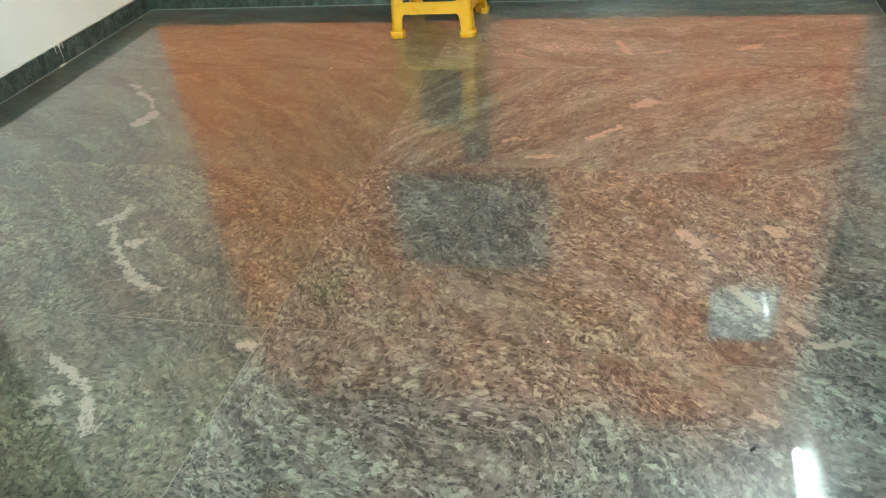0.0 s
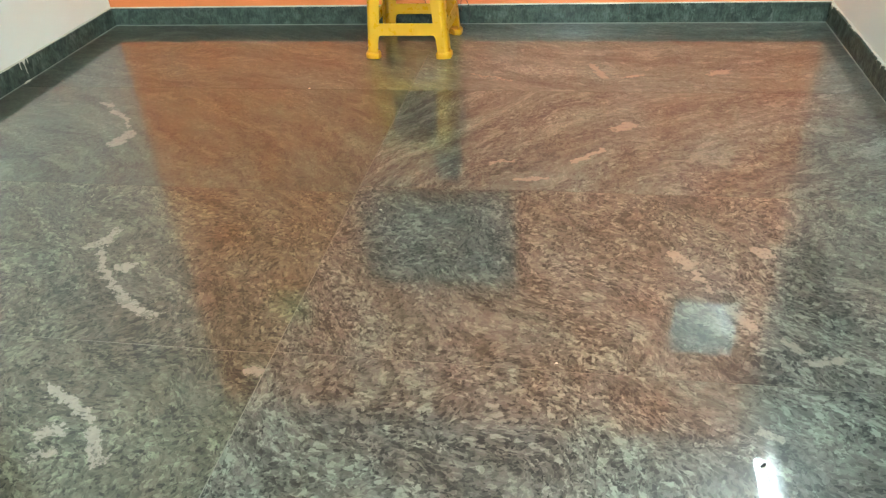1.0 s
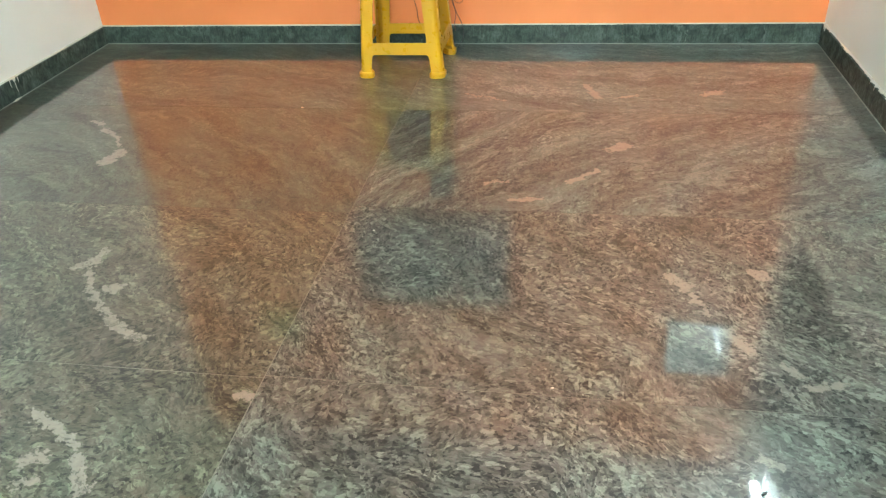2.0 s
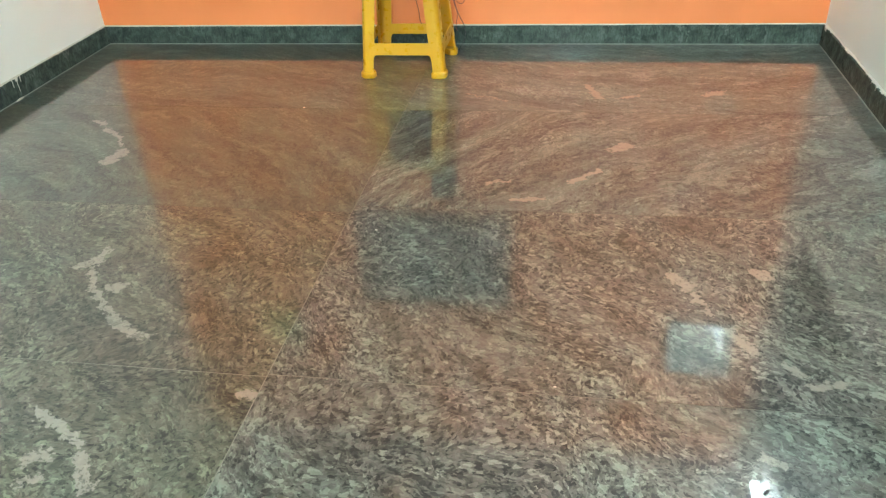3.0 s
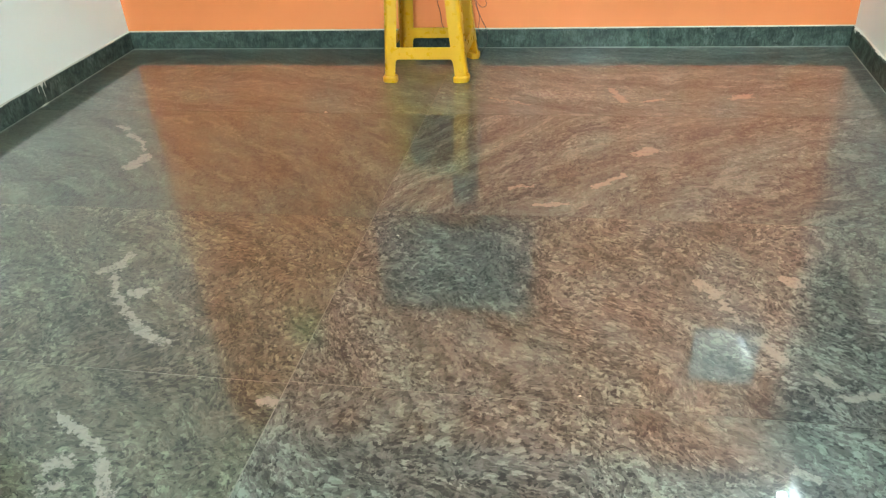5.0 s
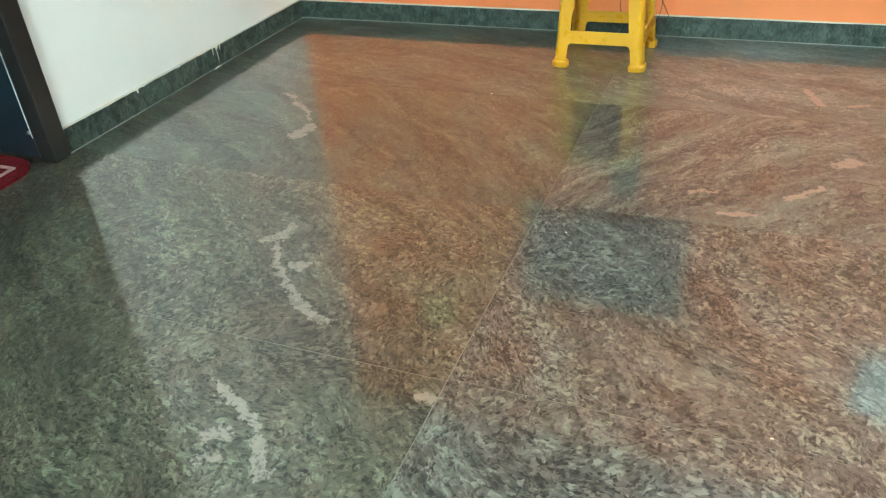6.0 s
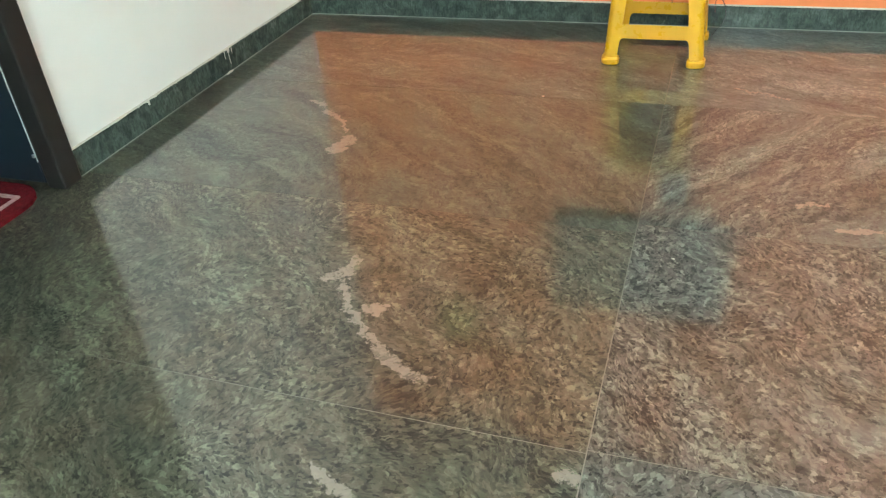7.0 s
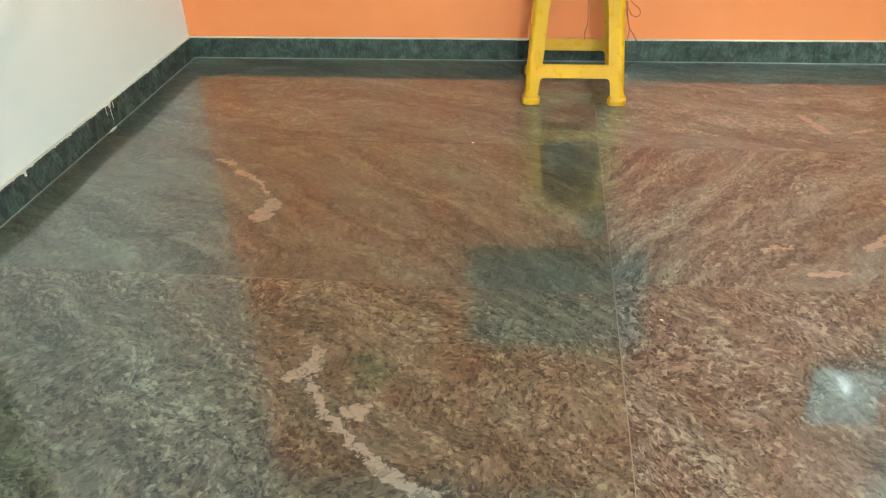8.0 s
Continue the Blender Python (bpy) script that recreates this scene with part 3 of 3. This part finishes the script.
rug = thing("doormat", (-2.75, 1.65, 0), "dark red pile doormat with a pale border line", "doormat")
part("mat_body", prism(rounded(-3.00, 1.22, -2.506, 2.035, 0.12), 0.012, lambda a, b, c: Vector((a, b, c))), MAT_RED, rug)
o, i = rounded(-2.94, 1.28, -2.562, 1.965, 0.008), rounded(-2.924, 1.296, -2.578, 1.949, 0.004)
bm = bmesh.new()
vo = [bm.verts.new((a, b, 0.0125)) for a, b in o]
vi = [bm.verts.new((a, b, 0.0125)) for a, b in i]
wo = [bm.verts.new((a, b, 0.015)) for a, b in o]
wi = [bm.verts.new((a, b, 0.015)) for a, b in i]
for p in range(len(o)):
    q = (p + 1) % len(o)
    for r4 in ((vo[p], vo[q], wo[q], wo[p]), (vi[q], vi[p], wi[p], wi[q]), (wo[p], wo[q], wi[q], wi[p]), (vo[q], vo[p], vi[p], vi[q])):
        bm.faces.new(r4)
part("border", bm, MAT_PALE, rug, "pale border line")

bm = bmesh.new()
bmesh.ops.create_icosphere(bm, subdivisions=4, radius=1.0)
for v in bm.verts:
    n = noise.fractal(v.co * 1.6, 0.8, 2.2, 5)
    ridge = abs(noise.noise(v.co * 3.1 + Vector((4, 1, 2))))
    v.co *= 1 + 0.22 * n - 0.16 * ridge
    v.co = Vector((v.co.x * 0.13 - 2.865, v.co.y * 0.08 + 1.92, max(0.0, v.co.z * 0.13 + 0.115) + 0.0155))
tagged(part("crumpled_cloth", bm, RAG, smooth=True), "crumpled grey-white cloth heap lying on the red doormat", "cloth")

# ---- skirting ----------------------------------------------------------------
SK, SKT = 0.087, 0.014
rng = random.Random(4)


def skirting(name, axis, wall, inward, a0, a1, pieces, label, drip):
    """A run of marble skirting pieces along a wall, with a plaster fillet on top."""
    base = tagged(new(name), label, "baseboard", kind="structure")
    base.matrix_basis = Matrix.Translation((wall, a0, 0) if axis == "x" else (a0, wall, 0))

    def put(a, b, t0, t1, z0, z1, bev):
        lo_t, hi_t = sorted((wall + inward * t0, wall + inward * t1))
        return box((lo_t, a, z0), (hi_t, b, z1), bev, 1) if axis == "x" else box((a, lo_t, z0), (b, hi_t, z1), bev, 1)
    cuts = [a0 + (a1 - a0) * k / pieces for k in range(pieces + 1)]
    for a, b in zip(cuts, cuts[1:]):
        t = SKT + rng.uniform(-0.0008, 0.0008)
        part("skirting_tile", put(a + 0.0002, b - 0.0002, 0.0, t, 0.0005, SK + rng.uniform(-0.0012, 0.0012), 0.0012), MARBLE, base)
    part("joint_bead", put(a0 + 0.002, a1 - 0.002, SKT - 0.002, SKT + 0.0030, 0.0001, 0.0032, 0.0008), BEAD, base, "thin joint line")
    # uneven plaster line over the top edge
    bm = bmesh.new()
    n = int((a1 - a0) / 0.005)
    rows = []
    for k in range(n + 1):
        a = a0 + (a1 - a0) * k / n
        slow = noise.noise(Vector((a * 6, wall, 1.3)))
        q = 0.8 * slow + 0.5 * noise.noise(Vector((a * 35, wall, 7.7))) + 0.5 * noise.noise(Vector((a * 110, wall, 2.2)))
        over = min(1.0, max(0.0, (q - drip) * 3))
        t = SKT * 0.45 + 0.003 * q
        t = t + (SKT + 0.0012 - t) * over
        prof = [(0.0, SK + 0.0045), (max(t, 0.002), SK + 0.0026), (max(t, 0.002), SK - 0.0006 - 0.011 * over * over)]
        rows.append([bm.verts.new((wall + inward * t, a, z) if axis == "x" else (a, wall + inward * t, z)) for t, z in prof])
    for r0, r1 in zip(rows, rows[1:]):
        for k in range(2):
            bm.faces.new((r0[k], r0[k + 1], r1[k + 1], r1[k]))
    part("plaster_line", bm, PLASTER, base, "rough pale plaster line")
    return base


skirting("baseboard_north", "y", YN, -1, XL, XR, 4, "dark green marble skirting under the orange wall", 0.66)
skirting("baseboard_west", "x", XL, 1, DOOR_Y1 + 0.014, YN - SKT - 0.001, 2, "dark green marble skirting with plaster smears", 0.22)
skirting("baseboard_east", "x", XR, -1, YS, YN - SKT - 0.001, 6, "dark green marble skirting with chipped plaster edge", 0.15)

# lump of plaster left at the skirting's foot
bm = bmesh.new()
bmesh.ops.create_icosphere(bm, subdivisions=3, radius=1.0)
for v in bm.verts:
    k = 1 + 0.5 * noise.fractal(v.co * 2.0 + Vector((3, 1, 0)), 0.9, 2.0, 4)
    v.co = Vector((XL + SKT + 0.004 + v.co.x * 0.004 * k, 3.025 + v.co.y * 0.024 * k, max(0.0003, 0.002 + v.co.z * 0.005 * k)))
tagged(part("plaster_lump", bm, PLASTER, smooth=True), "small pale plaster lump at the foot of the skirting", "plaster lump")

# runs of plaster on the face of the skirting, over the lump
drips = thing("plaster_drip", (XL + SKT, 3.04, 0.0), "pale dried runs of plaster on the green skirting", "plaster drip")
for y, z0, z1, w in ((3.018, 0.058, 0.088, 0.0024), (3.046, 0.030, 0.088, 0.0012), (3.070, 0.066, 0.088, 0.0028)):
    bm = bmesh.new()
    rows = []
    for k in range(13):
        z = z0 + (z1 - z0) * k / 12
        half = w * (0.55 + 0.45 * noise.noise(Vector((y * 40, z * 90, 0))) + 0.5 * (k / 12) ** 3) + 0.0006
        mid = y + 0.002 * noise.noise(Vector((z * 50, y, 3)))
        rows.append([bm.verts.new(p) for p in ((XL + SKT + 0.0007, mid - half, z), (XL + SKT + 0.0024, mid, z), (XL + SKT + 0.0007, mid + half, z))])
    for r0, r1 in zip(rows, rows[1:]):
        for k in range(3):
            bm.faces.new((r0[k], r0[(k + 1) % 3], r1[(k + 1) % 3], r1[k]))
    bm.faces.new(rows[0])
    bm.faces.new(rows[-1][::-1])
    part("run", bm, PLASTER, drips)

# bits on the floor: a dark chip and three drops of white paint
bm = bmesh.new()
bmesh.ops.create_icosphere(bm, subdivisions=2, radius=1.0)
for v in bm.verts:
    k = 1 + 0.6 * noise.noise(v.co * 1.7 + Vector((2, 5, 1)))
    a, b = v.co.x * 0.0075 * k, v.co.y * 0.0030 * k
    v.co = Vector((0.268 + a * 0.75 - b * 0.66, 1.207 + a * 0.66 + b * 0.75, max(0.0, 0.0022 + v.co.z * 0.0032 * k)))
tagged(part("chip", bm, BLACK), "small dark chip of dirt lying on the granite", "chip")
for x, y, r in ((-1.181, 2.985, 0.004), (-0.666, 2.067, 0.003), (-0.123, 1.449, 0.0025)):
    bm = bmesh.new()
    bmesh.ops.create_icosphere(bm, subdivisions=2, radius=1.0)
    for v in bm.verts:
        k = 1 + 0.45 * noise.noise(v.co * 1.5 + Vector((x * 9, y * 9, 0)))
        v.co = Vector((x + v.co.x * r * 1.3 * k, y + v.co.y * r * k, max(0.0, v.co.z * 0.0015 * k)))
    tagged(part("paint_drop", bm, PLASTER, smooth=True), "dried drop of white paint on the granite", "paint drop", "paint drops on the floor")

# ---- floor ----------------------------------------------------------------
floor = structure("floor", box((XB - WALL, YS - WALL, -0.12), (XR + WALL, YN + WALL, -0.0010)), GROUT,
                  "polished multicolour granite slab floor with thin pale joints", "floor")
JX = -0.766
LEFT_Y = [YS, -1.66, -0.89, -0.12, 0.645, 1.416, 2.163, 2.976, YN]
RIGHT_Y = [YS, -1.65, -0.88, -0.11, 0.655, 1.424, 2.208, 2.978, YN]
# grain angle (degrees) at the slab's left and right end
LEFT_A = [-35, -35, -35, -38, -42, -38, -28, -12]
RIGHT_A = [-30, -30, -30, -36, -40, -48, 56, -22]
LEFT_E = [-40, -40, -40, -45, -38, -40, -50, -25]
RIGHT_E = [-30, -30, -30, -34, -40, -40, 20, 8]


def slab(x0, x1, y0, y1, a0, a1, seed, material):
    """A granite slab with clean cut edges and a map of its grain's flow."""
    g, c = 0.0005, 0.0007
    x0, x1, y0, y1 = x0 + g, x1 - g, y0 + g, y1 - g
    nx, ny = 44, 20
    bm = bmesh.new()
    uv = bm.loops.layers.uv.new("flow")
    top = [[bm.verts.new((x0 + c + (x1 - x0 - 2 * c) * i / nx, y0 + c + (y1 - y0 - 2 * c) * j / ny, 0.0)) for i in range(nx + 1)] for j in range(ny + 1)]
    low = [bm.verts.new(p) for p in ((x0 + c, y0 + c, -c), (x1 - c, y0 + c, -c), (x1 - c, y1 - c, -c), (x0 + c, y1 - c, -c))]
    for j in range(ny):
        for i in range(nx):
            bm.faces.new((top[j][i], top[j][i + 1], top[j + 1][i + 1], top[j + 1][i]))
    sides = [top[0], [r[-1] for r in top], top[-1][::-1], [r[0] for r in top][::-1]]
    for k, edge in enumerate(sides):
        bm.faces.new([low[k], low[(k + 1) % 4]] + edge[::-1])
    cx, cy = (x0 + x1) / 2, (y0 + y1) / 2

    def flow(p):
        # the across-grain value is the integral of a direction that turns steadily from end to end
        s = (p.x - x0) / (x1 - x0)
        wav = 0.10 * noise.noise(Vector((p.x * 1.3, p.y * 1.3, seed))) + 0.04 * noise.noise(Vector((p.x * 3.5, p.y * 3.5, seed + 9)))
        t0, t1 = math.tan(radians(a0)), math.tan(radians(a1))
        rise = (x1 - x0) * (t0 * s + (t1 - t0) * s * s / 2)
        t = t0 + (t1 - t0) * s
        k = 1 / math.hypot(1, t)
        mean = math.atan((t0 + t1) / 2)
        v = (p.y - cy - rise) * math.cos(mean) + wav
        u = (p.x - cx) * math.cos(mean) + (p.y - cy) * math.sin(mean) + 0.5 * wav
        return u, v
    for face in bm.faces:
        for lp in face.loops:
            lp[uv].uv = flow(lp.vert.co)
    return part("slab", bm, material, floor)


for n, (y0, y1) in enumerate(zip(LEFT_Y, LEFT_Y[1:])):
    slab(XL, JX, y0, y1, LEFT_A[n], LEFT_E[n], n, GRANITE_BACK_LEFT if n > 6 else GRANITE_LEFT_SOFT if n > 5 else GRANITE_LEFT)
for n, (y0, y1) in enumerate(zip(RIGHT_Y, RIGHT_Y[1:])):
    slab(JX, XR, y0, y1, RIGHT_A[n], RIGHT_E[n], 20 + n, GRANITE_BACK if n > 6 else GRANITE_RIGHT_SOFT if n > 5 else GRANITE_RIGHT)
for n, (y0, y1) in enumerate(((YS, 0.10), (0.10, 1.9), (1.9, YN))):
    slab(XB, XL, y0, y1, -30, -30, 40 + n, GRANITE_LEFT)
